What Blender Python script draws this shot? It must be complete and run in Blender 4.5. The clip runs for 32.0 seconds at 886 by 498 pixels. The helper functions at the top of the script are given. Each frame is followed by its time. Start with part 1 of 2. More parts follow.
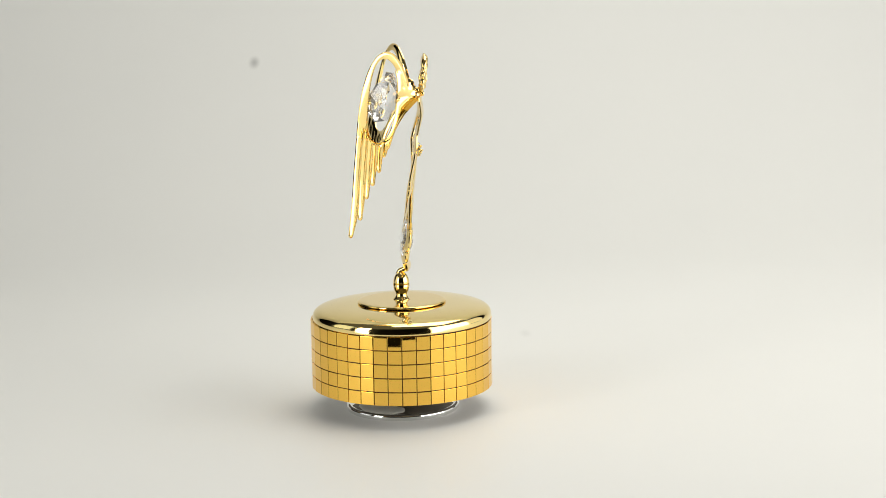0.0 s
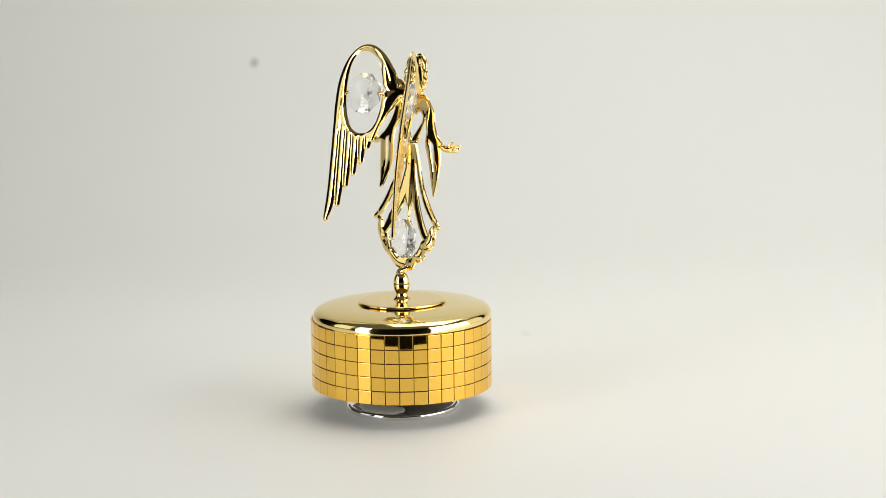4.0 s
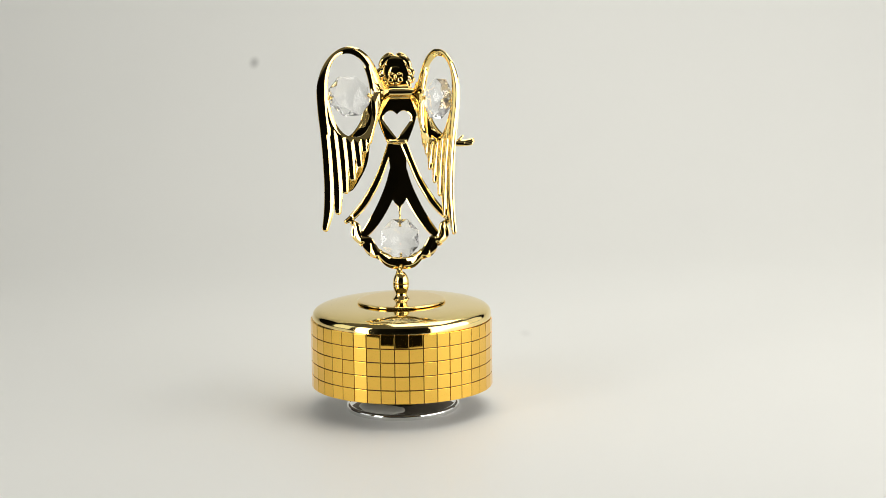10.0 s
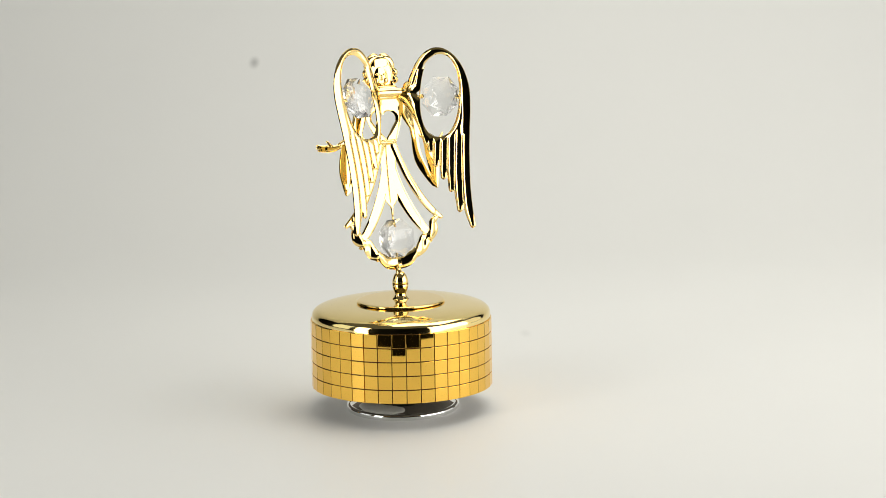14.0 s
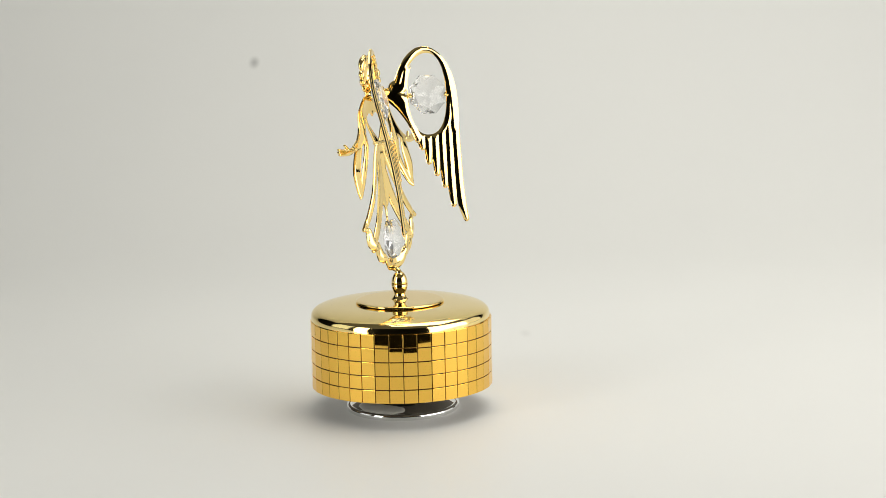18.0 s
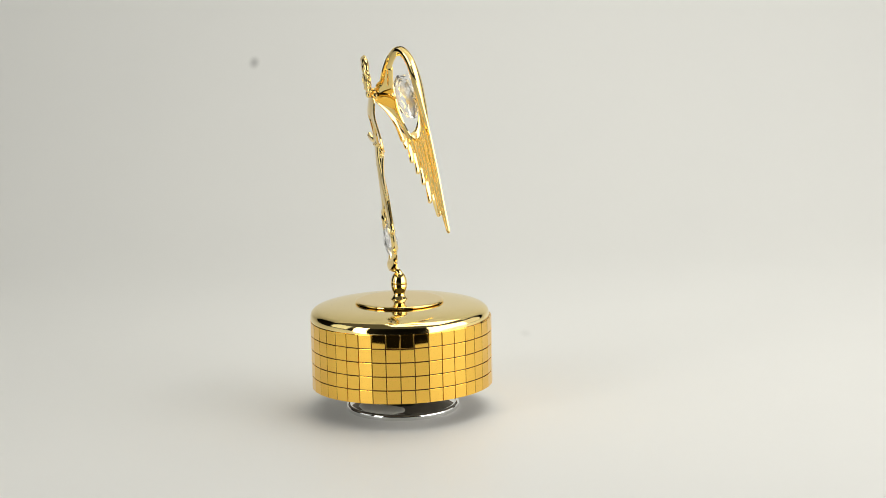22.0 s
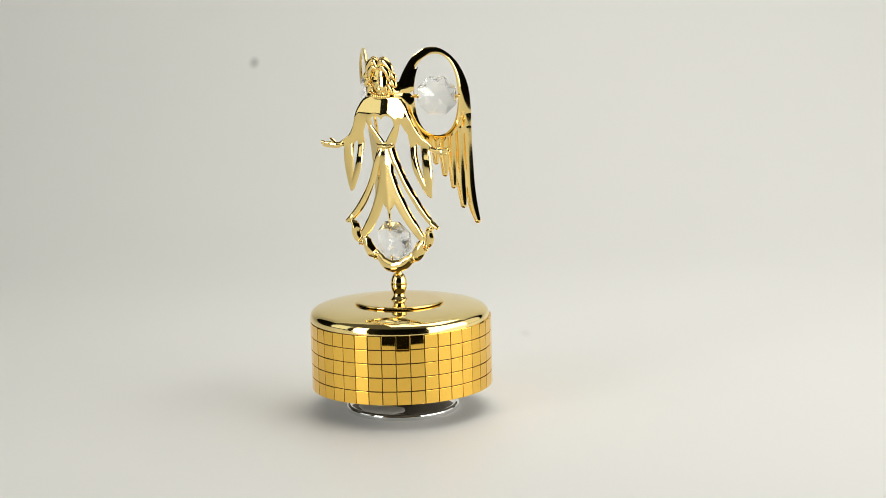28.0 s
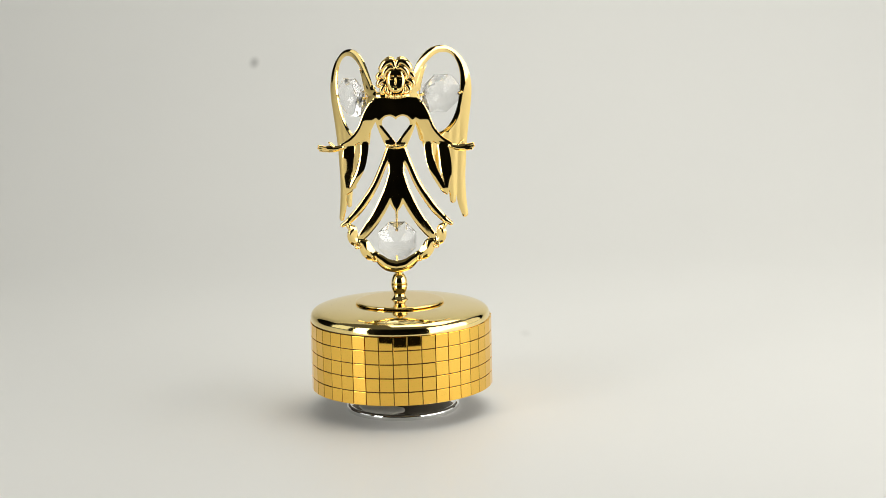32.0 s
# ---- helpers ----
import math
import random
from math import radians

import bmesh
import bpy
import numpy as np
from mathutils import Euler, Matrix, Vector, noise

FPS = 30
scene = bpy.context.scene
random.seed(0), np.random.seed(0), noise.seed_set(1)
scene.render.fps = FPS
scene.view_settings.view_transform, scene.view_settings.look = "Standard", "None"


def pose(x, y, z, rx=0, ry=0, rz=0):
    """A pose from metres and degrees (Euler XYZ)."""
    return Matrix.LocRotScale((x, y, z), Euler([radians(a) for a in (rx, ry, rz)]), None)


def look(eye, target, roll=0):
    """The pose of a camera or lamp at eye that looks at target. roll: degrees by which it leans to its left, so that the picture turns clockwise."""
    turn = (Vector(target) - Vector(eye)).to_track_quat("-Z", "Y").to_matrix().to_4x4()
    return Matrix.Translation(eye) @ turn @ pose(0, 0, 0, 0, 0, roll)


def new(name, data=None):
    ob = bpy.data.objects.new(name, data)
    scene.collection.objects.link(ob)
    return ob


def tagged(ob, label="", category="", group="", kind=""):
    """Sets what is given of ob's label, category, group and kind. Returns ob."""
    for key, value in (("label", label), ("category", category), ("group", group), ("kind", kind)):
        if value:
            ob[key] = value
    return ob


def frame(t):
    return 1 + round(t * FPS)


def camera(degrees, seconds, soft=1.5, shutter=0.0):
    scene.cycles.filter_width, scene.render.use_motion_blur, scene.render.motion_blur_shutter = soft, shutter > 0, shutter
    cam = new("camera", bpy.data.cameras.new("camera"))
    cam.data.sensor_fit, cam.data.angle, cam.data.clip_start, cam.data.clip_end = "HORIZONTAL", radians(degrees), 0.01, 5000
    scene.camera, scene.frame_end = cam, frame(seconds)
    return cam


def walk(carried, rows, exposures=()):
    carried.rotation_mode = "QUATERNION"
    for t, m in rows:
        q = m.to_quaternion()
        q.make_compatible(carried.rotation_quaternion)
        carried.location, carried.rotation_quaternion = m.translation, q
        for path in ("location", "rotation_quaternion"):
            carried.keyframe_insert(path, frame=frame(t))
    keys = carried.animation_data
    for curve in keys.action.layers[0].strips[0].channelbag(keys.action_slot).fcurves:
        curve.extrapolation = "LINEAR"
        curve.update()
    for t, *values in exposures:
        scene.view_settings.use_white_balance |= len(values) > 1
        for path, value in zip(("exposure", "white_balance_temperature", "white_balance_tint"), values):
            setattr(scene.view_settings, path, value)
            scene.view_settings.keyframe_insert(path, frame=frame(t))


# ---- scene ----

# ---------------------------------------------------------------- camera
MM = 0.001
TURN, FRONT_AT = 8.34, 32.5          # degrees a second; the moment at which the figure faces the camera
cam = camera(27.533, 32.0, soft=0.9)
stand = pose(0, -0.73585, 0.19277, 80.27, 1.079, -1.587)
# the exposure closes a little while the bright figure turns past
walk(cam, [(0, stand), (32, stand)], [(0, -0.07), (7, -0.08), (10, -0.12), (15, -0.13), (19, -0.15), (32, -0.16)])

# ---------------------------------------------------------------- light
world = bpy.data.worlds.new("world")
scene.world = world
world.use_nodes = True
world.node_tree.nodes["Background"].inputs[0].default_value = (0.9, 0.95, 1, 1)
world.node_tree.nodes["Background"].inputs[1].default_value = 0.02


def softbox(name, eye, target, wide, high, watts, colour):
    lamp = bpy.data.lights.new(name, "AREA")
    lamp.shape, lamp.size, lamp.size_y, lamp.energy, lamp.color = "RECTANGLE", wide, high, watts, colour
    ob = new(name, lamp)
    ob.matrix_world = look(eye, target)
    return ob


# a light tent: broad diffusers above and on both sides, open towards the camera
softbox("softbox_overhead", (0.2, -0.3, 0.78), (0.2, -0.2999, 0.0), 1.9, 1.6, 1.0, (1.0, 0.98, 0.92))
# added fill lamp below the overhead diffuser, lifts the paper around the box
softbox("top_fill", (0.18, 0.1, 0.64), (0.18, 0.1001, 0.0), 0.5, 0.5, 2.6, (1.0, 0.98, 0.92))
softbox("softbox_west", (-0.8, -0.12, 0.36), (0.0, -0.1, 0.3), 0.4, 0.6, 0.8, (0.95, 1.0, 0.97))
softbox("softbox_east", (0.82, 0.26, 0.32), (0.0, 0.2, 0.28), 0.5, 0.6, 0.9, (1.0, 0.99, 0.97))
softbox("softbox_front", (-0.67, -0.54, 0.315), (0.0, 0.0, 0.315), 0.26, 0.63, 3.2, (1.0, 0.99, 0.95))
softbox("softbox_front_low", (-0.67, -0.54, -0.235), (0.0, 0.0, -0.235), 0.26, 0.47, 3.2, (1.0, 0.99, 0.95))
softbox("softbox_key", (0.80, -0.39, 0.14), (0.0, 0.0, 0.10), 0.94, 0.95, 10.8, (1.0, 0.98, 0.94))


# ---------------------------------------------------------------- materials
def material(name, colour, rough=0.5, metal=0.0, **more):
    m = bpy.data.materials.new(name)
    m.use_nodes = True
    b = m.node_tree.nodes["Principled BSDF"]
    b.inputs["Base Color"].default_value = (*colour, 1)
    b.inputs["Roughness"].default_value, b.inputs["Metallic"].default_value = rough, metal
    for key, value in more.items():
        b.inputs[key.replace("_", " ")].default_value = value
    return m


def grain(m, scale, colour_a, colour_b, rough_a, rough_b, bump=0.0, detail=6.0, bump_scale=None):
    """Noise at two scales that varies colour and gloss, with a fine relief."""
    t = m.node_tree
    b, link = t.nodes["Principled BSDF"], t.links.new
    co = t.nodes.new("ShaderNodeTexCoord")
    n = t.nodes.new("ShaderNodeTexNoise")
    n.inputs["Scale"].default_value, n.inputs["Detail"].default_value = scale, detail
    link(co.outputs["Object"], n.inputs["Vector"])
    mix = t.nodes.new("ShaderNodeMix")
    mix.data_type = "RGBA"
    mix.inputs["A"].default_value, mix.inputs["B"].default_value = (*colour_a, 1), (*colour_b, 1)
    link(n.outputs["Fac"], mix.inputs["Factor"])
    link(mix.outputs["Result"], b.inputs["Base Color"])
    r = t.nodes.new("ShaderNodeMapRange")
    r.inputs["To Min"].default_value, r.inputs["To Max"].default_value = rough_a, rough_b
    link(n.outputs["Fac"], r.inputs["Value"])
    link(r.outputs["Result"], b.inputs["Roughness"])
    if bump:
        n2 = t.nodes.new("ShaderNodeTexNoise")
        n2.inputs["Scale"].default_value, n2.inputs["Detail"].default_value = bump_scale or scale * 6, 3
        link(co.outputs["Object"], n2.inputs["Vector"])
        bp = t.nodes.new("ShaderNodeBump")
        bp.inputs["Strength"].default_value, bp.inputs["Distance"].default_value = bump, 0.0002
        link(n2.outputs["Fac"], bp.inputs["Height"])
        link(bp.outputs["Normal"], b.inputs["Normal"])
    return m


GOLD = grain(material("polished_gold", (0.95, 0.7, 0.28), 0.05, 1.0), 120, (0.97, 0.735, 0.30), (0.94, 0.70, 0.265), 0.03, 0.07)
GOLD_LID = grain(material("brushed_gold", (0.95, 0.76, 0.4), 0.14, 1.0), 60, (0.95, 0.75, 0.33), (0.92, 0.72, 0.29), 0.07, 0.1)
GOLD_TILE = grain(material("amber_mirror", (0.95, 0.6, 0.17), 0.08, 0.995), 40, (0.99, 0.61, 0.115), (0.95, 0.56, 0.09), 0.01, 0.035)
JOINT = grain(material("dark_joint", (0.07, 0.035, 0.01), 0.5, 0.0), 300, (0.13, 0.05, 0.012), (0.08, 0.03, 0.008), 0.4, 0.6)
CHROME = grain(material("chrome", (0.8, 0.8, 0.78), 0.05, 1.0), 90, (0.86, 0.86, 0.84), (0.8, 0.8, 0.79), 0.02, 0.05)
SATIN = grain(material("satin_grey", (0.5, 0.49, 0.46), 0.4), 150, (0.68, 0.67, 0.6), (0.6, 0.59, 0.53), 0.3, 0.45)
UNDERSIDE = grain(material("drum_underside", (0.25, 0.22, 0.18), 0.5), 150, (0.2, 0.17, 0.14), (0.15, 0.13, 0.1), 0.4, 0.6)
STEEL = grain(material("dull_steel", (0.3, 0.3, 0.29), 0.3, 1.0), 200, (0.32, 0.32, 0.3), (0.24, 0.24, 0.23), 0.25, 0.4)
CRYSTAL = material("crystal", (1, 1, 1), 0.0, 0.0, IOR=1.52, Transmission_Weight=0.94)
PAPER = grain(material("white_sweep", (0.8, 0.8, 0.78), 0.4), 9, (0.84, 0.84, 0.81), (0.825, 0.827, 0.8), 0.46, 0.54)


def stains(m, spots):
    """Small smudges of the given place, reach and strength on a surface."""
    t = m.node_tree
    b, link = t.nodes["Principled BSDF"], t.links.new
    co = t.nodes.new("ShaderNodeTexCoord")
    for place, reach, strength in spots:
        d = t.nodes.new("ShaderNodeVectorMath")
        d.operation = "SUBTRACT"
        d.inputs[1].default_value = place
        link(co.outputs["Object"], d.inputs[0])
        k = t.nodes.new("ShaderNodeVectorMath")
        k.operation = "DIVIDE"
        k.inputs[1].default_value = reach
        link(d.outputs["Vector"], k.inputs[0])
        n = t.nodes.new("ShaderNodeVectorMath")
        n.operation = "LENGTH"
        link(k.outputs["Vector"], n.inputs[0])
        r = t.nodes.new("ShaderNodeMapRange")
        r.interpolation_type = "SMOOTHSTEP"
        r.inputs["To Min"].default_value, r.inputs["To Max"].default_value = strength, 0.0
        link(n.outputs["Value"], r.inputs["Value"])
        mix = t.nodes.new("ShaderNodeMix")
        mix.data_type = "RGBA"
        mix.inputs["B"].default_value = (0.2, 0.2, 0.19, 1)
        old = b.inputs["Base Color"].links[0].from_socket
        link(r.outputs["Result"], mix.inputs["Factor"])
        link(old, mix.inputs["A"])
        link(mix.outputs["Result"], b.inputs["Base Color"])


stains(PAPER, [((-0.1083, 0.664, 0.1017), (0.0055, 0.03, 0.006), 0.5), ((0.0613, 0.1365, 0), (0.004, 0.012, 0.01), 0.1), ((0.041, 0.165, 0), (0.005, 0.008, 0.01), 0.08)])
DARK = grain(material("dark_room", (0.012, 0.012, 0.013), 0.8), 3, (0.014, 0.013, 0.013), (0.009, 0.009, 0.01), 0.7, 0.9)


# ---------------------------------------------------------------- mesh tools
def mesh_of(name, bm, mat, smooth=True):
    me = bpy.data.meshes.new(name)
    bm.to_mesh(me)
    bm.free()
    for m in (mat if isinstance(mat, tuple) else (mat,)):
        me.materials.append(m)
    if smooth:
        for p in me.polygons:
            p.use_smooth = True
    return me


def part(name, bm, mat, parent, label="", smooth=True):
    ob = new(name, mesh_of(name, bm, mat, smooth))
    ob.parent = parent
    return tagged(ob, label)


def lathe(profile, steps=96):
    """A turned body from (radius, height) pairs in millimetres."""
    bm = bmesh.new()
    rings = []
    for r, z in profile:
        if r < 1e-6:
            rings.append([bm.verts.new((0, 0, z * MM))])
        else:
            rings.append([bm.verts.new((r * MM * math.cos(2 * math.pi * k / steps), r * MM * math.sin(2 * math.pi * k / steps), z * MM)) for k in range(steps)])
    for a, b in zip(rings, rings[1:]):
        for k in range(steps):
            j = (k + 1) % steps
            if len(a) == 1 and len(b) > 1:
                bm.faces.new((a[0], b[j], b[k]))
            elif len(b) == 1 and len(a) > 1:
                bm.faces.new((a[k], a[j], b[0]))
            elif len(a) > 1:
                bm.faces.new((a[k], a[j], b[j], b[k]))
    bmesh.ops.recalc_face_normals(bm, faces=bm.faces)
    return bm


def rounded(points, n=6):
    """Catmull-Rom through rows of numbers."""
    p = np.array(points, float)
    if len(p) < 2:
        return p
    q = np.vstack((2 * p[0] - p[1], p, 2 * p[-1] - p[-2]))
    out = []
    for i in range(1, len(q) - 2):
        for t in np.linspace(0, 1, n, endpoint=False):
            a, b, c, d = q[i - 1:i + 3]
            out.append(0.5 * (2 * b + (c - a) * t + (2 * a - 5 * b + 4 * c - d) * t * t + (3 * b - a - 3 * c + d) * t ** 3))
    out.append(q[-2])
    return np.array(out)


def plate(bm, strokes, holes, place, cell=0.3, rim=0.3, back=0.7, dome=None):
    """A cast metal plate: the union of tapered strokes [(x, z, half width) ...] with the swell and flatness of each, less the holes
    (functions of x, z that are negative inside), in millimetres. dome, a height and a width, rounds the edges of the whole instead of
    those of each flat stroke. place turns (x, z, offset to the front) into a point."""
    runs = [(rounded(s), swell, flat) for s, swell, flat in strokes]
    every = np.vstack([r for r, _, _ in runs])
    lo, hi = every[:, :2].min(0) - every[:, 2].max() - 1, every[:, :2].max(0) + every[:, 2].max() + 1
    nx, nz = int((hi[0] - lo[0]) / cell) + 2, int((hi[1] - lo[1]) / cell) + 2
    X, Z = np.meshgrid(lo[0] + cell * np.arange(nx), lo[1] + cell * np.arange(nz), indexing="ij")
    field, height = np.full(X.shape, 9.0), np.zeros(X.shape)
    for run, swell, flat in runs:
        best = np.full(X.shape, 9.0)
        for (ax, az, ar), (bx, bz, br) in zip(run, run[1:]):
            dx, dz = bx - ax, bz - az
            t = np.clip(((X - ax) * dx + (Z - az) * dz) / (dx * dx + dz * dz + 1e-9), 0, 1)
            r = ar + (br - ar) * t
            best = np.minimum(best, np.hypot(X - ax - t * dx, Z - az - t * dz) / r)
        radius = run[:, 2].mean()
        field = np.minimum(field, (best - 1) * radius)
        if not dome or swell > 0.55:
            height = np.maximum(height, swell * np.clip(1 - best ** flat, 0, 1))
    for hole in holes:
        gap = hole(X, Z)
        field = np.maximum(field, -gap)
        height *= 1 - np.clip(1 - gap / 0.8, 0, 1) ** 2 * 0.6
    if dome:
        height = np.maximum(height, dome[0] * (1 - np.clip(1 + field / dome[1], 0, 1) ** 2.2))
    verts = {}

    def corner(key, x, z, h, edge):
        if key not in verts:
            x, z, h = float(x), float(z), float(h)
            verts[key] = (bm.verts.new(place(x, z, rim + h)), bm.verts.new(place(x, z, -rim - back * h)), edge)
        return verts[key]

    inside = field < 0
    for i in range(nx - 1):
        for j in range(nz - 1):
            q = ((i, j), (i + 1, j), (i + 1, j + 1), (i, j + 1))
            n = sum(bool(inside[c]) for c in q)
            if n == 0:
                continue
            ring = []
            for a, b in zip(q, q[1:] + q[:1]):
                if inside[a]:
                    ring.append(corner(a, X[a], Z[a], height[a], False))
                if inside[a] != inside[b]:
                    t = field[a] / (field[a] - field[b])
                    t = min(max(t, 0.02), 0.98)
                    m = (min(a, b), max(a, b))
                    ring.append(corner(m, X[a] + t * (X[b] - X[a]), Z[a] + t * (Z[b] - Z[a]), 0.0, True))
            front, rear = [r[0] for r in ring], [r[1] for r in ring]
            if len(ring) >= 3:
                bm.faces.new(front), bm.faces.new(rear[::-1])
                for a, b in zip(ring, ring[1:] + ring[:1]):
                    if a[2] and b[2] and n < 4:
                        try:
                            f = bm.faces.new((a[0], a[1], b[1], b[0]))
                        except ValueError:
                            continue
                        for ed in f.edges:
                            if not (ed.verts[0] in a[:2] and ed.verts[1] in a[:2]) and not (ed.verts[0] in b[:2] and ed.verts[1] in b[:2]):
                                ed.smooth = False


def blob(bm, at, size, turn=None, rings=8, steps=12):
    m = Matrix.Translation(at) @ (turn or Matrix.Identity(4)) @ Matrix.Diagonal((*size, 1))
    bmesh.ops.create_uvsphere(bm, u_segments=steps, v_segments=rings, radius=1, matrix=m)


def rod(bm, points, steps=10):
    """A bent bar through (x, y, z, radius) rows, in millimetres, with round ends."""
    run = rounded(points, 5)
    rings = []
    for k, (x, y, z, r) in enumerate(run):
        a, b = run[max(k - 1, 0)][:3], run[min(k + 1, len(run) - 1)][:3]
        q = Vector([float(v) for v in b - a]).to_track_quat("Z", "Y").to_matrix()
        c = Vector((float(x), float(y), float(z))) * MM
        rings.append([bm.verts.new(c + q @ Vector((r * MM * math.cos(2 * math.pi * s / steps), r * MM * math.sin(2 * math.pi * s / steps), 0))) for s in range(steps)])
    for a, b in zip(rings, rings[1:]):
        for s in range(steps):
            bm.faces.new((a[s], a[(s + 1) % steps], b[(s + 1) % steps], b[s]))
    bm.faces.new(rings[0][::-1]), bm.faces.new(rings[-1])


def slab(bm, x0, x1, y0, y1, z0, z1, bevel=0.0):
    made = bmesh.ops.create_cube(bm, size=1, matrix=Matrix.Translation(((x0 + x1) / 2, (y0 + y1) / 2, (z0 + z1) / 2)) @ Matrix.Diagonal((x1 - x0, y1 - y0, z1 - z0, 1)))
    if bevel:
        bmesh.ops.bevel(bm, geom=list({e for v in made["verts"] for e in v.link_edges}), offset=bevel, segments=2, affect="EDGES", profile=0.5)
    return bm


# ---------------------------------------------------------------- the studio
def studio():
    # white sweep: flat towards the camera, then a wide curve up into the backdrop
    bm = bmesh.new()
    line = [(-0.192 + k * 0.0537, 0.0) for k in range(11)]
    y0, r = line[-1][0], 0.55
    line += [(y0 + r * math.sin(a), r - r * math.cos(a)) for a in np.radians(np.arange(4, 91, 4))]
    # unseen paper roof curling forward, added as a reflector for the lid
    line += [(y0 + r - 0.3 + 0.3 * math.cos(a), r + 0.3 * math.sin(a)) for a in np.radians(np.arange(10, 91, 10))]
    line += [(line[-1][0] - 0.1 * k, line[-1][1]) for k in range(1, 3)]
    for drop in (0.0, -0.001):
        rows = [[bm.verts.new((x, y - drop * (k / len(line)), z + drop)) for k, (y, z) in enumerate(line)] for x in np.linspace(-0.85, 0.85, 18)]
        for a, b in zip(rows, rows[1:]):
            for k in range(len(line) - 1):
                bm.faces.new((a[k], b[k], b[k + 1], a[k + 1]) if drop == 0 else (a[k + 1], b[k + 1], b[k], a[k]))
    ob = new("backdrop", mesh_of("backdrop", bm, PAPER))
    tagged(ob, "seamless white paper sweep, softly lit, under the music box", "backdrop", kind="structure")
    # plain dark room
    for name, box in (("ground", (-2, 2, -2, 2, -0.85, -0.75)), ("ceiling", (-2, 2, -2, 2, 1.9, 2.0)), ("wall_north", (-2, 2, 1.9, 2, -0.75, 1.9)),
                      ("wall_south", (-2, 2, -2, -1.9, -0.75, 1.9)), ("wall_west", (-2, -1.9, -1.9, 1.9, -0.75, 1.9)), ("wall_east", (1.9, 2, -1.9, 1.9, -0.75, 1.9))):
        tagged(new(name, mesh_of(name, slab(bmesh.new(), *box), DARK, False)), "plain dark studio " + name.split("_")[0], name.split("_")[0], kind="structure")


studio()

# ---------------------------------------------------------------- the music box
DRUM_LOW, DRUM_TOP, DRUM_R, COLUMNS = 10.25, 38.5, 37.5, 41
music_box = tagged(new("music_box"), "golden music box with mirror-tiled drum and winged figure on white paper", "music box")


def foot():
    """Chrome winding dish: a shallow cone with a flared lip and two kidney-shaped finger holes."""
    bm = bmesh.new()

    def dished(x, z, h):
        return Vector((x, z, 6.0 - 4.6 * ((x * x + z * z) / 497) + h)) * MM

    plate(bm, [([(-0.2, 0, 22.3), (0.2, 0, 22.3)], 0.0, 2)], [], dished, cell=0.8, rim=0.3)
    dish = part("winding_dish", bm, CHROME, music_box, "mirror chrome winding dish")
    for start in (205, 25):
        bm = bmesh.new()
        arc = [(18.2 * math.cos(radians(start + k)), 18.2 * math.sin(radians(start + k)), r) for k, r in ((0, 1.7), (16, 2.8), (32, 3.2), (48, 2.8), (62, 1.7))]
        plate(bm, [(arc, 0.25, 6)], [], lambda x, z, h: dished(x, z, h + 0.35), cell=0.5, rim=0.2)
        part("finger_pad", bm, SATIN, dish, "satin grey oval finger pad")
    part("rolled_lip", lathe([(21.3, 2.0), (21.8, 2.45), (22.5, 2.5), (23.1, 2.4), (23.45, 2.1), (23.6, 1.7), (23.65, 1.3), (23.6, 0.8), (23.5, 0.4), (23.35, 0.1), (23.0, 0.0), (22.3, 0.3), (21.6, 0.9), (21.3, 2.0)], 128), CHROME, dish, "bright chrome lip")
    part("spindle", lathe([(0, 5.5), (6, 5.5), (6, 7), (9, 7.4), (9, 11), (0, 11)], 48), STEEL, music_box, "dark steel winding spindle")


WARP, WARP_X, WARP_Y = math.tan(radians(0.57)), math.cos(radians(-49)), math.sin(radians(-49))


def slanted(bm):
    """The drum is cut slightly slanting, with its wall upright."""
    for v in bm.verts:
        v.co.z += WARP * (WARP_X * v.co.y - WARP_Y * v.co.x)
    return bm


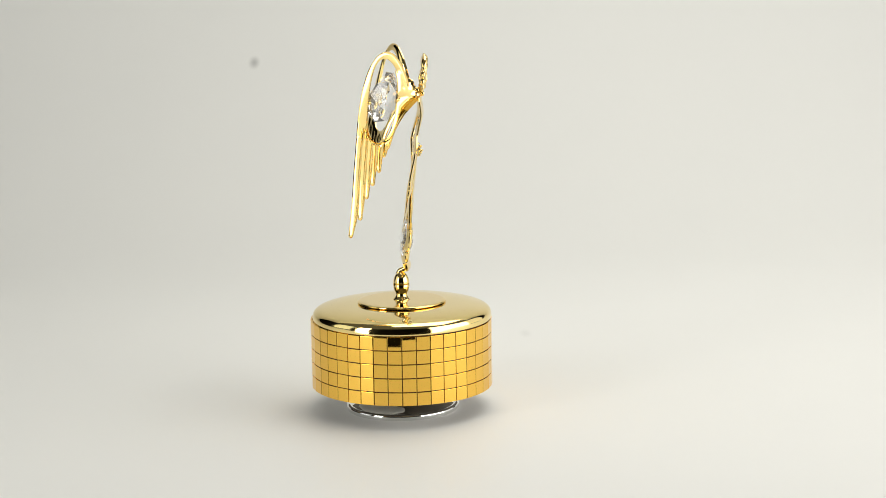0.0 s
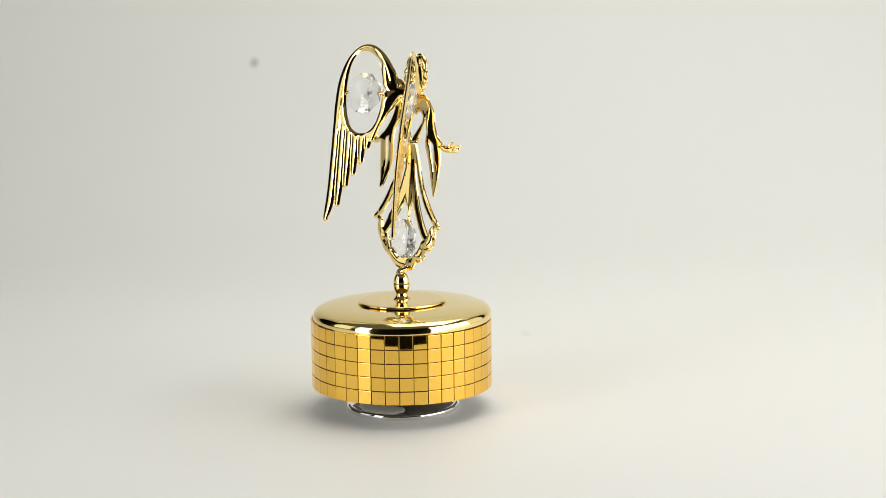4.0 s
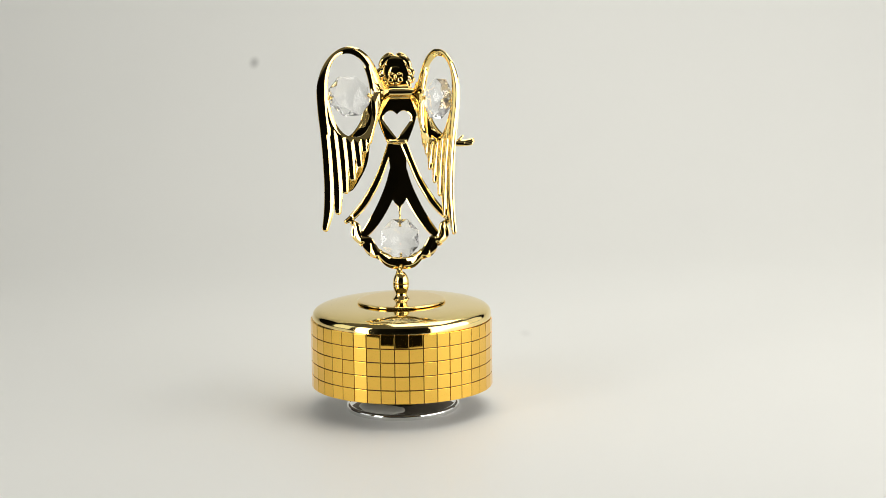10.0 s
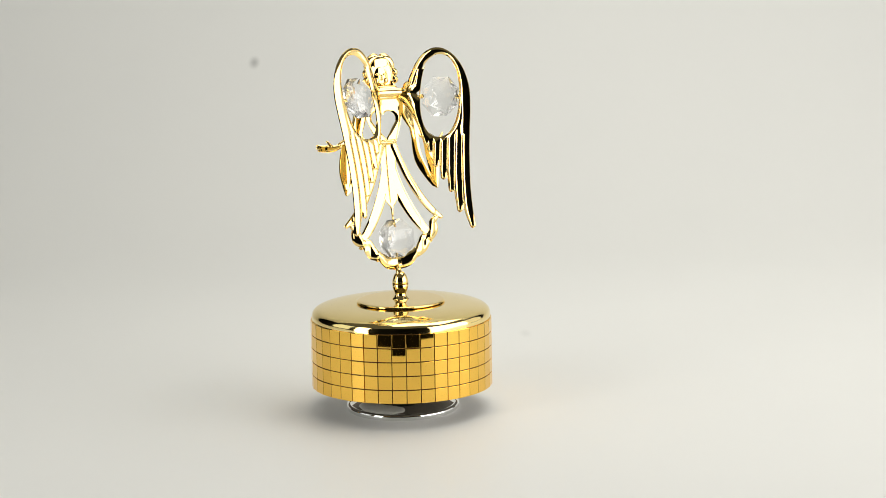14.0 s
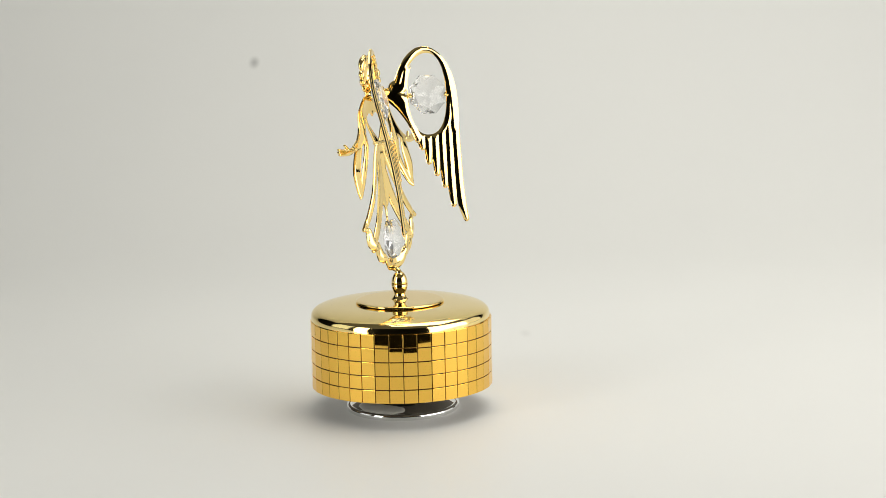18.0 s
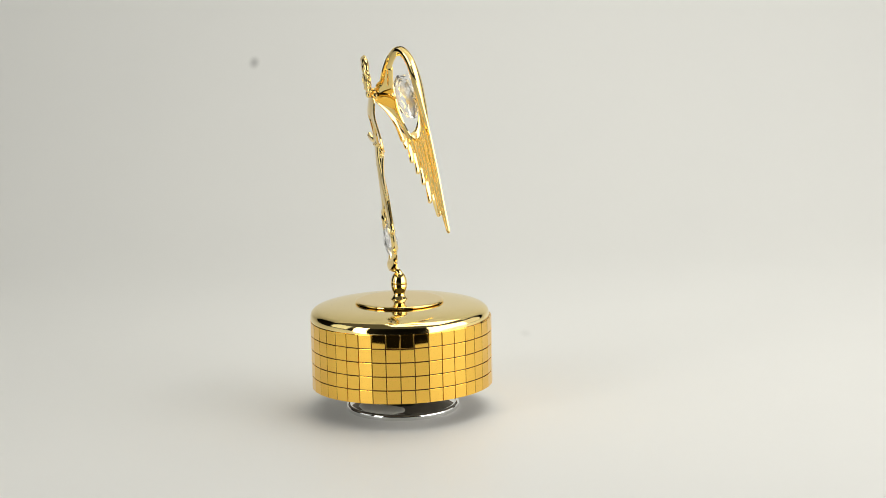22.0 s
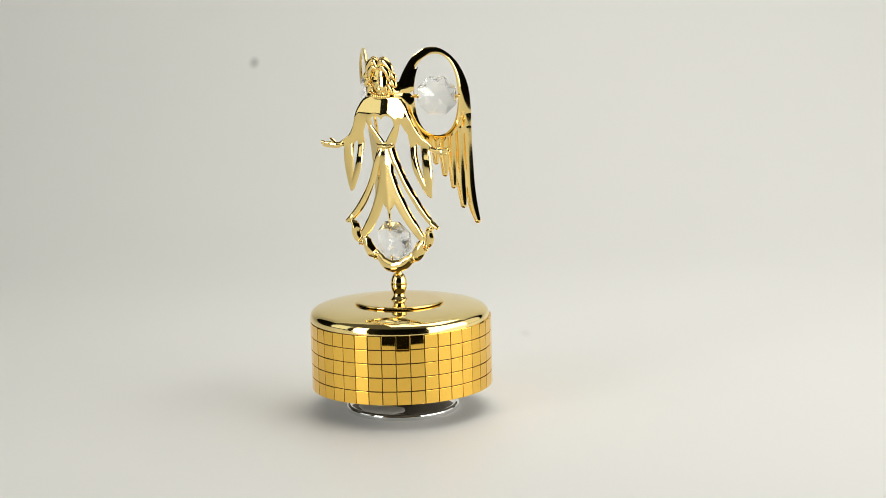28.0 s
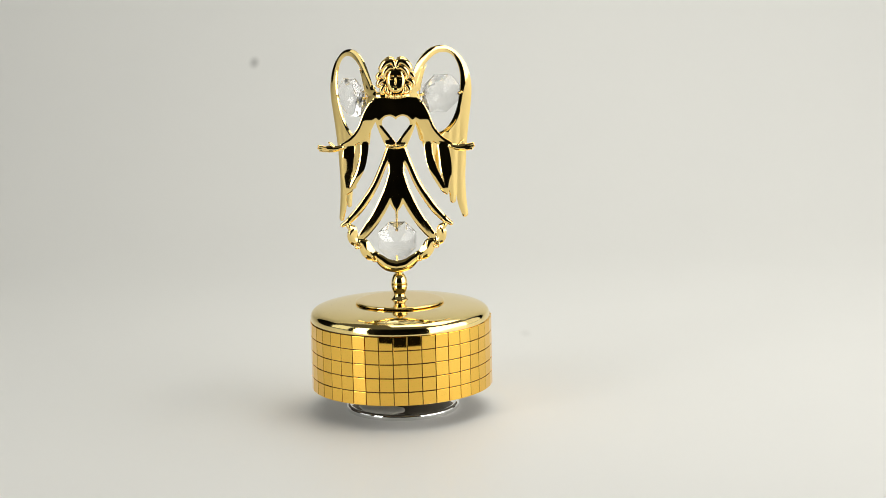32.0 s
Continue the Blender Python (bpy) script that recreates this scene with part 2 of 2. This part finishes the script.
def drum():
    wall = lathe([(0, DRUM_LOW + 0.8), (35.5, DRUM_LOW + 0.8), (35.8, DRUM_LOW), (36.6, DRUM_LOW), (36.72, DRUM_LOW + 0.2), (36.72, DRUM_TOP - 0.2), (36.5, DRUM_TOP), (0, DRUM_TOP)], COLUMNS * 2)
    ob = part("drum", slanted(wall), JOINT, music_box, "round drum clad in amber mirror tiles", smooth=False)
    part("underside", slanted(lathe([(0, DRUM_LOW + 0.5), (35.4, DRUM_LOW + 0.5), (35.4, DRUM_LOW + 0.9), (0, DRUM_LOW + 0.9)], 64)), UNDERSIDE, ob, "brown-grey board under the drum", smooth=False)
    step = 2 * math.pi / COLUMNS
    wide, high = 2 * DRUM_R * math.tan(step / 2), (DRUM_TOP - DRUM_LOW) / 5
    bm = bmesh.new()
    slab(bm, -wide * MM / 2 + 0.00015, wide * MM / 2 - 0.00015, -0.0008, 0.0, -high * MM / 2 + 0.00015, high * MM / 2 - 0.00015, 0.00012)
    shared = mesh_of("tile", bm, GOLD_TILE, False)
    rng = random.Random(4)
    for k in range(COLUMNS):
        lean = rng.gauss(0, 0.4)
        for row in range(5):
            tile = new("tile", shared)
            tile.parent = ob
            a = (k + 0.5) * step + TILE_PHASE
            z = DRUM_LOW + (row + 0.5) * high + WARP * DRUM_R * (-WARP_X * math.cos(a) - WARP_Y * math.sin(a))
            slope = math.degrees(WARP * (WARP_X * math.sin(a) - WARP_Y * math.cos(a)))
            tile.matrix_local = (Matrix.Rotation(a, 4, "Z") @ Matrix.Translation((0, -(DRUM_R - 0.8 + 0.02) * MM, z * MM))
                                 @ pose(0, 0, 0, rng.gauss(-0.4, 0.2), -slope, lean + rng.gauss(0, 0.12)))
    return ob


TILE_PHASE = radians(7.63)
foot()
turning = [drum()]
lid = part("lid", lathe(rounded([(36.6, 38.2), (37.05, 38.4), (37.1, 39.3), (36.95, 40.6), (36.35, 41.8), (34.9, 42.8), (32, 43.6), (28, 44.25), (23, 44.7), (17, 44.9), (8, 44.95), (0, 44.95)], 5), 128),
           GOLD_LID, music_box, "satin gold domed lid")
turning.append(lid)
turning.append(part("disc", lathe([(0, 44.9), (17.2, 44.95), (18.0, 45.1), (18.35, 45.4), (18.3, 45.8), (17.8, 46.0), (16.5, 46.05), (8, 46.1), (0, 46.1)], 96), GOLD, music_box, "thin polished gold disc"))
turning.append(part("post", lathe([(0, 45.9), (3.65, 46.0), (3.5, 46.3), (2.9, 46.9), (2.45, 47.6), (2.3, 48.3), (2.4, 48.8), (2.9, 49.8), (3.3, 51.2), (3.4, 52.2),
                                   (3.28, 52.3), (3.4, 52.4), (3.3, 53.8), (3.0, 55.0), (2.5, 56.1), (1.9, 56.9), (1.2, 57.4), (0, 57.6)], 48), GOLD, music_box, "turned gold finial"))


# ---------------------------------------------------------------- the figure
LEAN = 0.11


HEM_X, HEM_Z = (0, 4, 9, 13, 16, 18.5, 20), (0, 0.8, 4, 7, 10, 14, 18)
RUFFLE_X, RUFFLE_H = (0, 2.2, 4.5, 6.8, 9, 10.7, 12.5, 14.3, 16, 17.5, 19, 20.5, 22), (0.6, 0.5, 0.2, -0.3, -0.6, -0.1, 0.6, 0.0, -0.5, 0.0, 0.5, 0.2, 0)


CHEST = rounded([(0, 0), (3, 0.1), (6, 0.42), (9, 0.95), (12, 1.2), (15, 1.15), (20, 0.7), (26, -0.3), (32, -1.3)], 8)


def on_body(x, z, h):
    """Body plate: x across, z along the plate from its foot, h to the front. The plate has a shallow fold along its middle."""
    n = math.hypot(1, LEAN)
    a = abs(x)
    chest = float(np.interp(a, CHEST[:, 0], CHEST[:, 1]))
    skirt = 0.14 * a - 0.014 * max(a - 5.0, 0.0) ** 1.4 if a < 12 else 1.45 - 0.03 * (a - 12)
    k = min(max((z - 29.0) / 4.0, 0.0), 1.0)
    upper = z > 51 or a > 9.5 + 0.55 * max(44.0 - z, 0.0)
    if upper:
        h -= chest * k + skirt * (1 - k)
        if z > 27:
            # bodice and arms turn towards the ground, the chest and shoulders round back above them
            s = max(min(z, 70.0) - 61.5, 0.0)
            h += 0.165 * (min(max(z, 51.0), 70.0) - 57.0) - 0.045 * min(s, 4.5) ** 2 - 0.405 * max(s - 4.5, 0.0)
            drop = min(max((54.0 - z) / 16.0, 0.0), 1.0)
            drop *= drop * (3 - 2 * drop)
            h += 0.8 * drop - 0.03 * max(46.0 - z, 0.0)
            # one sleeve swings forward, the other is turned outwards
            h += drop * (0.9 if x > 0 else -0.2 - 0.36 * (a - 17.0))
    else:
        h -= skirt + 0.81 * (max(z - 43.0, 0.0) / 8.0) ** 2
    # the hem is ruffled: its scallops stand forward, the joints between them lie back
    line = np.interp(a, HEM_X, HEM_Z)
    near = min(max(1.0 - (z - line - 1.2) / 4.0, 0.0), 1.0)
    if near > 0:
        h += near * near * (3 - 2 * near) * float(np.interp(a, RUFFLE_X, RUFFLE_H))
    x = x + 0.023 * z - 0.6
    return Vector((x, -3.1 + 0.05 * x - (LEAN * z + h) / n, 60 + (z - LEAN * h) / n)) * MM


def on_wing(side, x, z, h):
    """Wing plate: x outwards from the shoulder, z up, h to the front. The plate is bowed and leans back towards its tip."""
    az, tilt, x0, y0, z0, long, bend = (32.6, 10.5, 2.6, -8.2, 131.5, 32.9, 5.3) if side > 0 else (135, 5.3, -5.2, -8.3, 130.3, 30.9, 1.6)
    out = Vector((math.cos(radians(az)), math.sin(radians(az)), 0))
    rear = Vector((0, 0, 1)).cross(out) * side
    s = x / 31.8
    z *= 1.05 if z > 0 else 1.0
    # the plate is steeper in its middle than at the arch and at the tip
    d = z + 8.0
    wave = math.sin(math.pi * min(max(d / (30.0 if d > 0 else 45.0), -1.0), 1.0))
    swing = -0.85 * wave + bend * (1 - math.exp(-(max(x, 0) / 6) ** 1.6) - s) - math.tan(radians(tilt)) * z - h
    return (Vector((x0, y0, z0)) + long * s * out + Vector((0, 0, z)) + swing * rear) * MM


def both(rows):
    return [rows, [(-x, z, r) for x, z, r in rows]]


def heart(x, z):
    x, z = np.abs(x), (z - 57.2)
    top = np.hypot(x - 2.65, z - 3.4) - 2.95
    low = np.maximum((x * 0.8 + (-z) * 0.6) - 3.03, z - 2.3)
    return np.minimum(top, low)


# the six feathers of a wing, (x, z) along the ridge of each, the last one ending in the wing's tip
FEATHERS = ([(15.0, -15), (15.0, -19), (15.3, -22.4)], [(18.0, -14), (18.0, -21), (17.9, -28.4)], [(21.1, -14), (21.1, -24), (21.3, -33.4)],
            [(24.2, -14), (24.2, -26), (24.7, -38.4)], [(27.3, -14), (27.4, -28), (27.7, -38), (28.4, -46.6)],
            [(30.4, -14), (30.5, -22), (30.8, -30), (31.2, -38), (32.1, -46.2), (33.9, -53)])


def figure():
    bm = bmesh.new()
    strokes = [([(-7.5, 67.4, 3.3), (0, 68.3, 3.2), (7.5, 67.4, 3.3)], 0.45, 12)]
    for rows, swell, flat in (
            ([(8.2, 66.6, 3.4), (10.4, 63.4, 3.0), (13.2, 57.4, 2.6), (17, 53.2, 2.0), (21.6, 51.0, 1.2)], 0.5, 7),      # arm
            ([(5.5, 64.5, 3.6), (4.6, 58, 2.5), (2.2, 51.6, 2.3)], 0.4, 10),                                            # bodice
            ([(12.8, 55.5, 1.8), (13.1, 48, 1.6), (14.9, 41, 1.7), (19.0, 33, 1.2), (20.4, 31.0, 0.6)], 0.45, 7),           # sleeve, inner fold
            ([(18.6, 51.2, 2.1), (19.6, 46, 2.4), (20.2, 40, 2.3), (20.3, 34, 1.4), (20.5, 30.8, 0.6)], 0.5, 7),             # sleeve, outer fold
            ([(2.8, 49.5, 1.5), (5.8, 41.7, 1.4), (9.1, 34.1, 1.5), (14.2, 25.9, 1.6), (19, 20.4, 1.4), (22.2, 18.0, 0.9)], 0.6, 3.5),   # outer fold
            ([(1.2, 39, 2.4), (3.4, 31.5, 2.5), (7.7, 22.5, 2.3), (12.4, 15.4, 2.0), (16.4, 10.8, 1.4)], 0.5, 4.5),            # inner fold
            ([(8.6, 4.6, 1.3), (6.8, 3.0, 2.1), (4.0, 1.0, 2.5), (0, 0.3, 2.5)], 0.9, 2.6),                                    # hem, three scallops a side
            ([(8.8, 5.0, 1.5), (10.2, 4.8, 2.1), (11.6, 6.0, 2.6), (12.8, 7.8, 2.6), (13.4, 9.6, 2.2), (15.0, 10.6, 1.4)], 0.8, 2.6),
            ([(15.2, 10.4, 1.3), (16.6, 10.6, 1.8), (17.8, 12.2, 2.2), (18.2, 14.2, 2.1), (18.1, 16.2, 1.6), (19.6, 17.6, 1.1)], 0.8, 2.6),
            ([(22, 50.6, 1.0), (24.5, 50.0, 1.3), (27.2, 50.1, 1.5)], 0.9, 2),                                            # palm
            ([(27, 50.6, 0.7), (29.4, 51.0, 0.6), (31.2, 51.6, 0.45)], 0.6, 2),
            ([(27, 50.0, 0.7), (29.4, 50.2, 0.6), (31.4, 50.6, 0.45)], 0.6, 2),
            ([(27, 49.4, 0.7), (29.2, 49.4, 0.6), (30.8, 49.6, 0.45)], 0.6, 2),
            ([(25, 50.6, 0.6), (26.2, 52.0, 0.5), (27.0, 52.9, 0.4)], 0.6, 2)):
        strokes += [(r, swell, flat) for r in both(rows)]
    strokes += [([(-3.2, 51, 0.85), (0, 50.8, 0.9), (3.2, 51, 0.85)], 1.2, 3),
                ([(0, 49.6, 3.7), (0, 44, 3.6), (0, 38, 3.3), (0, 33, 3.4), (0, 29.5, 3.3), (0, 26.6, 2.2), (0, 24.2, 0.7), (0, 20.6, 0.4)], 0.45, 12),
                ([(0, 71, 2.3), (0, 72.5, 2.3)], 0.45, 8),
                ([(-2.4, 46, 2.7), (2.4, 46, 2.7)], 0.45, 12),
                ([(0, 64.5, 4.6), (0, 59, 4.4)], 0.45, 12)]
    plate(bm, strokes, [heart], on_body, rim=0.22, back=0.7, dome=(0.32, 1.2))
    # head, hair and collar: plain swells
    m = lambda x, z, h: on_body(x, z, h)
    cast = len(bm.verts)
    blob(bm, m(0, 78.2, 0.4), (3.9 * MM, 1.8 * MM, 5.4 * MM), rings=20, steps=28)
    blob(bm, m(0, 78.0, 1.9), (0.5 * MM, 0.7 * MM, 1.9 * MM))
    blob(bm, m(0, 75.7, 1.7), (1.1 * MM, 0.7 * MM, 0.4 * MM))
    blob(bm, m(0, 74.6, 1.4), (1.6 * MM, 1.0 * MM, 1.2 * MM))
    blob(bm, m(0, 77.6, -1.3), (0.7 * MM, 0.7 * MM, 1.4 * MM))
    blob(bm, m(0, 74.8, -0.9), (1.5 * MM, 0.8 * MM, 0.6 * MM))
    for side in (1, -1):
        blob(bm, m(1.6 * side, 79.0, -1.1), (1.1 * MM, 0.7 * MM, 0.6 * MM))
        blob(bm, m(2.0 * side, 76.4, -0.8), (1.2 * MM, 0.8 * MM, 1.3 * MM))
        blob(bm, m(1.6 * side, 80.0, 1.6), (1.3 * MM, 0.7 * MM, 0.4 * MM), Matrix.Rotation(radians(8 * side), 4, "Y"))
        blob(bm, m(1.5 * side, 78.7, 1.6), (0.8 * MM, 0.55 * MM, 0.35 * MM))
        blob(bm, m(1.9 * side, 76.6, 1.3), (1.2 * MM, 0.8 * MM, 1.2 * MM))
    blob(bm, m(0, 83.6, -0.2), (5.0 * MM, 1.3 * MM, 3.3 * MM), rings=12, steps=20)
    blob(bm, m(0, 78.4, -0.3), (5.7 * MM, 0.5 * MM, 6.6 * MM), rings=12, steps=20)
    for side in (1, -1):
        for lock in ([(0.2, 83.4, 1.0, 0.8), (1.4, 86.0, 0.6, 1.5), (3.7, 85.5, 0.4, 1.7), (5.5, 83.2, 0.4, 1.4), (5.9, 81.2, 0.4, 0.7)],
                     [(0.3, 83.2, 1.3, 0.6), (2.2, 83.9, 1.2, 1.1), (4.0, 82.3, 1.0, 1.2), (4.7, 80.2, 0.8, 1.0), (4.2, 78.4, 0.8, 0.6)],
                     [(4.6, 81.2, 0.4, 0.8), (6.3, 80.7, 0.5, 1.1), (7.1, 79.2, 0.4, 1.1), (6.1, 78.3, 0.3, 0.5)],
                     [(4.4, 78.6, 0.5, 0.8), (6.2, 77.8, 0.6, 1.1), (7.0, 76.2, 0.4, 1.1), (5.8, 75.3, 0.3, 0.5)],
                     [(4.0, 76.4, 0.7, 0.7), (5.2, 75.2, 0.6, 1.0), (5.6, 73.5, 0.4, 1.0), (4.5, 72.6, 0.4, 0.5)],
                     [(3.7, 75.6, 0.9, 0.5), (3.6, 74.0, 0.8, 0.7), (2.8, 72.6, 0.6, 0.5)],
                     [(0.6, 87.0, 0.0, 0.6), (2.6, 87.3, 0.0, 0.8), (4.8, 86.0, 0.0, 0.6)]):
            rod(bm, [(*(m(x * side, z, h) / MM), r) for x, z, h, r in lock], 12)
    # the head is a shallow relief
    for v in list(bm.verts)[cast:]:
        y = on_body(0, v.co.z / MM - 60, 0).y
        v.co.y = y + (v.co.y - y) * 0.8
        v.co.z = (132.0 + (v.co.z / MM - 132.0) * 0.965) * MM
    for side in (1, -1):
        # rolled curls where the scallops of the hem meet
        for cx, cz in ((9.1, 3.7), (16.1, 9.3)):
            ring = [(cx + 1.15 * math.cos(a), cz + 1.15 * math.sin(a)) for a in np.radians(np.arange(0, 331, 30))]
            rod(bm, [(*(m(x * side, z, 0.7) / MM), 0.5) for x, z in ring], 8)
    for k in range(9):
        blob(bm, m(-3.8 + 0.95 * k, 71.8 - 0.5 * math.cos((k - 4) * 0.4), 0.7), (0.55 * MM, 0.7 * MM, 1.0 * MM))
    # wings
    for side in (1, -1):
        wing = [([(1.5, 0.2, 2.0), (5.0, 1.5, 2.1), (7.8, 8.0, 1.8), (10.9, 13.0, 1.7), (15.4, 16.2, 1.6), (20.6, 15.6, 1.8), (25.6, 10.8, 2.2), (28.8, 3.0, 2.5), (29.7, -6.0, 2.5), (29.9, -15, 2.3)], 0.5, 2.2),
                ([(1.5, -0.5, 2.2), (5, -1.6, 3.6), (8.4, -5.6, 3.2), (11.6, -12.5, 2.0), (13.6, -19.0, 1.5)], 0.3, 5),
                ([(5, 2, 3.0), (8.6, 3.5, 2.2), (9.6, 9.5, 1.5)], 0.3, 5),
                ([(19.8, 4.4, 10.0), (20.0, -8.6, 10.0)], 0.2, 14)]
        wing += [([(*row, 1.85) for row in path[:-1]] + [(*path[-1], 1.2)], 0.3, 6) for path in FEATHERS]

        def hole(x, z):
            return ((np.abs((x - 18.7) / 8.5) ** 2.3 + np.abs((z + 0.9) / 16.3) ** 2.3) ** (1 / 2.3) - 1) * 10

        plate(bm, wing, [hole], lambda x, z, h, s=side: on_wing(s, x, z, h), rim=0.26, back=1.5, dome=(0.46, 2.4))
        for x0, x1 in ((8.6, 12.2), (25.8, 29.0)):
            p, q = on_wing(side, x0, -1, 0) / MM, on_wing(side, x1, -1, 0) / MM
            rod(bm, [(*p, 0.4), (*q, 0.5)])
        # small eyes that hold the stone
        for x in (10.9, 27.1):
            ring = [on_wing(side, x + 0.9 * math.cos(a), -1 + 0.5 * math.sin(a), 0.9 * math.sin(a)) / MM for a in np.radians(np.arange(0, 361, 40))]
            rod(bm, [(*p, 0.38) for p in ring], 6)
    p = on_body(0, 71, 0) / MM
    slab(bm, -4.9 * MM, 4.9 * MM, (p.y + 0.3) * MM, (p.y + 2.6) * MM, 128.2 * MM, 133.8 * MM, 0.7 * MM)
    slab(bm, -3.9 * MM, 3.9 * MM, (p.y + 2.3) * MM, (p.y + 2.9) * MM, 129.4 * MM, 132.6 * MM, 0.25 * MM)
    rod(bm, [(-7, p.y + 2.4, 131, 1.6), (-3.5, p.y + 1.8, 131, 2.0), (3.5, p.y + 1.8, 131, 2.0), (6, p.y + 2.8, 131, 1.6)])
    for z0, z1 in ((20.6, 15.4), (0.2, 5.2)):
        p, q = on_body(0, z0, 0) / MM, on_body(0, z1, 0) / MM
        rod(bm, [(*p, 0.4), (*q, 0.5)])
    p = on_body(0, -0.8, 0) / MM
    rod(bm, [(0, 0, 56.6, 1.5), (0, -0.7, 58, 1.2), (p.x, p.y, p.z, 1.3)])
    bmesh.ops.recalc_face_normals(bm, faces=bm.faces)
    return part("angel_figurine", bm, GOLD, music_box, "polished gold winged robed figurine with cut crystals")


def crystal(parent, place, cx, cz, radius):
    """An eight-sided cut stone, alike on both faces: eight kite facets that rise to a blunt point, broad facets down to a thin girdle."""
    bm = bmesh.new()
    for n, r, h, turn in ((8, 0.12, 3.1, 0.5), (8, 0.62, 2.0, 0), (8, 1.0, 0.55, 0.5)):
        for face in (1, -1):
            for k in range(n):
                a = 2 * math.pi * (k + turn) / n
                bm.verts.new(place(cx + radius * r * math.cos(a), cz + radius * r * math.sin(a), h * face))
    bmesh.ops.convex_hull(bm, input=bm.verts[:])
    bmesh.ops.recalc_face_normals(bm, faces=bm.faces)
    return part("crystal", bm, CRYSTAL, parent, "clear faceted crystal", smooth=False)


figurine = figure()
turning.append(figurine)
crystal(figurine, lambda x, z, h: on_body(x, z, h - 1.0), 0, 11.0, 8.5)
for side in (1, -1):
    crystal(figurine, lambda x, z, h, s=side: on_wing(s, x, z, h), 19.0, -1.0, 8.3)


# ---------------------------------------------------------------- what turns
def motions():
    # the drum sits slightly tilted, and the lid, disc and post slightly off the spindle
    tilt = Matrix.Translation((0, 0, 0.0244)) @ Matrix.Rotation(radians(0.28), 4, Vector((math.cos(radians(-49)), math.sin(radians(-49)), 0))) @ Matrix.Translation((0, 0, -0.0244))
    aside = Matrix.Translation((0.00055 * math.cos(radians(237.7)), 0.00055 * math.sin(radians(237.7)), 0))
    for ob in turning:
        seat = {"drum": tilt, "angel_figurine": Matrix.Identity(4)}.get(ob.name, aside)
        side = -0.0003 if ob == figurine else 0.0
        walk(ob, [(t, pose(side, 0, 0, 0, 0, TURN * (t - FRONT_AT)) @ seat) for t in range(33)])


motions()
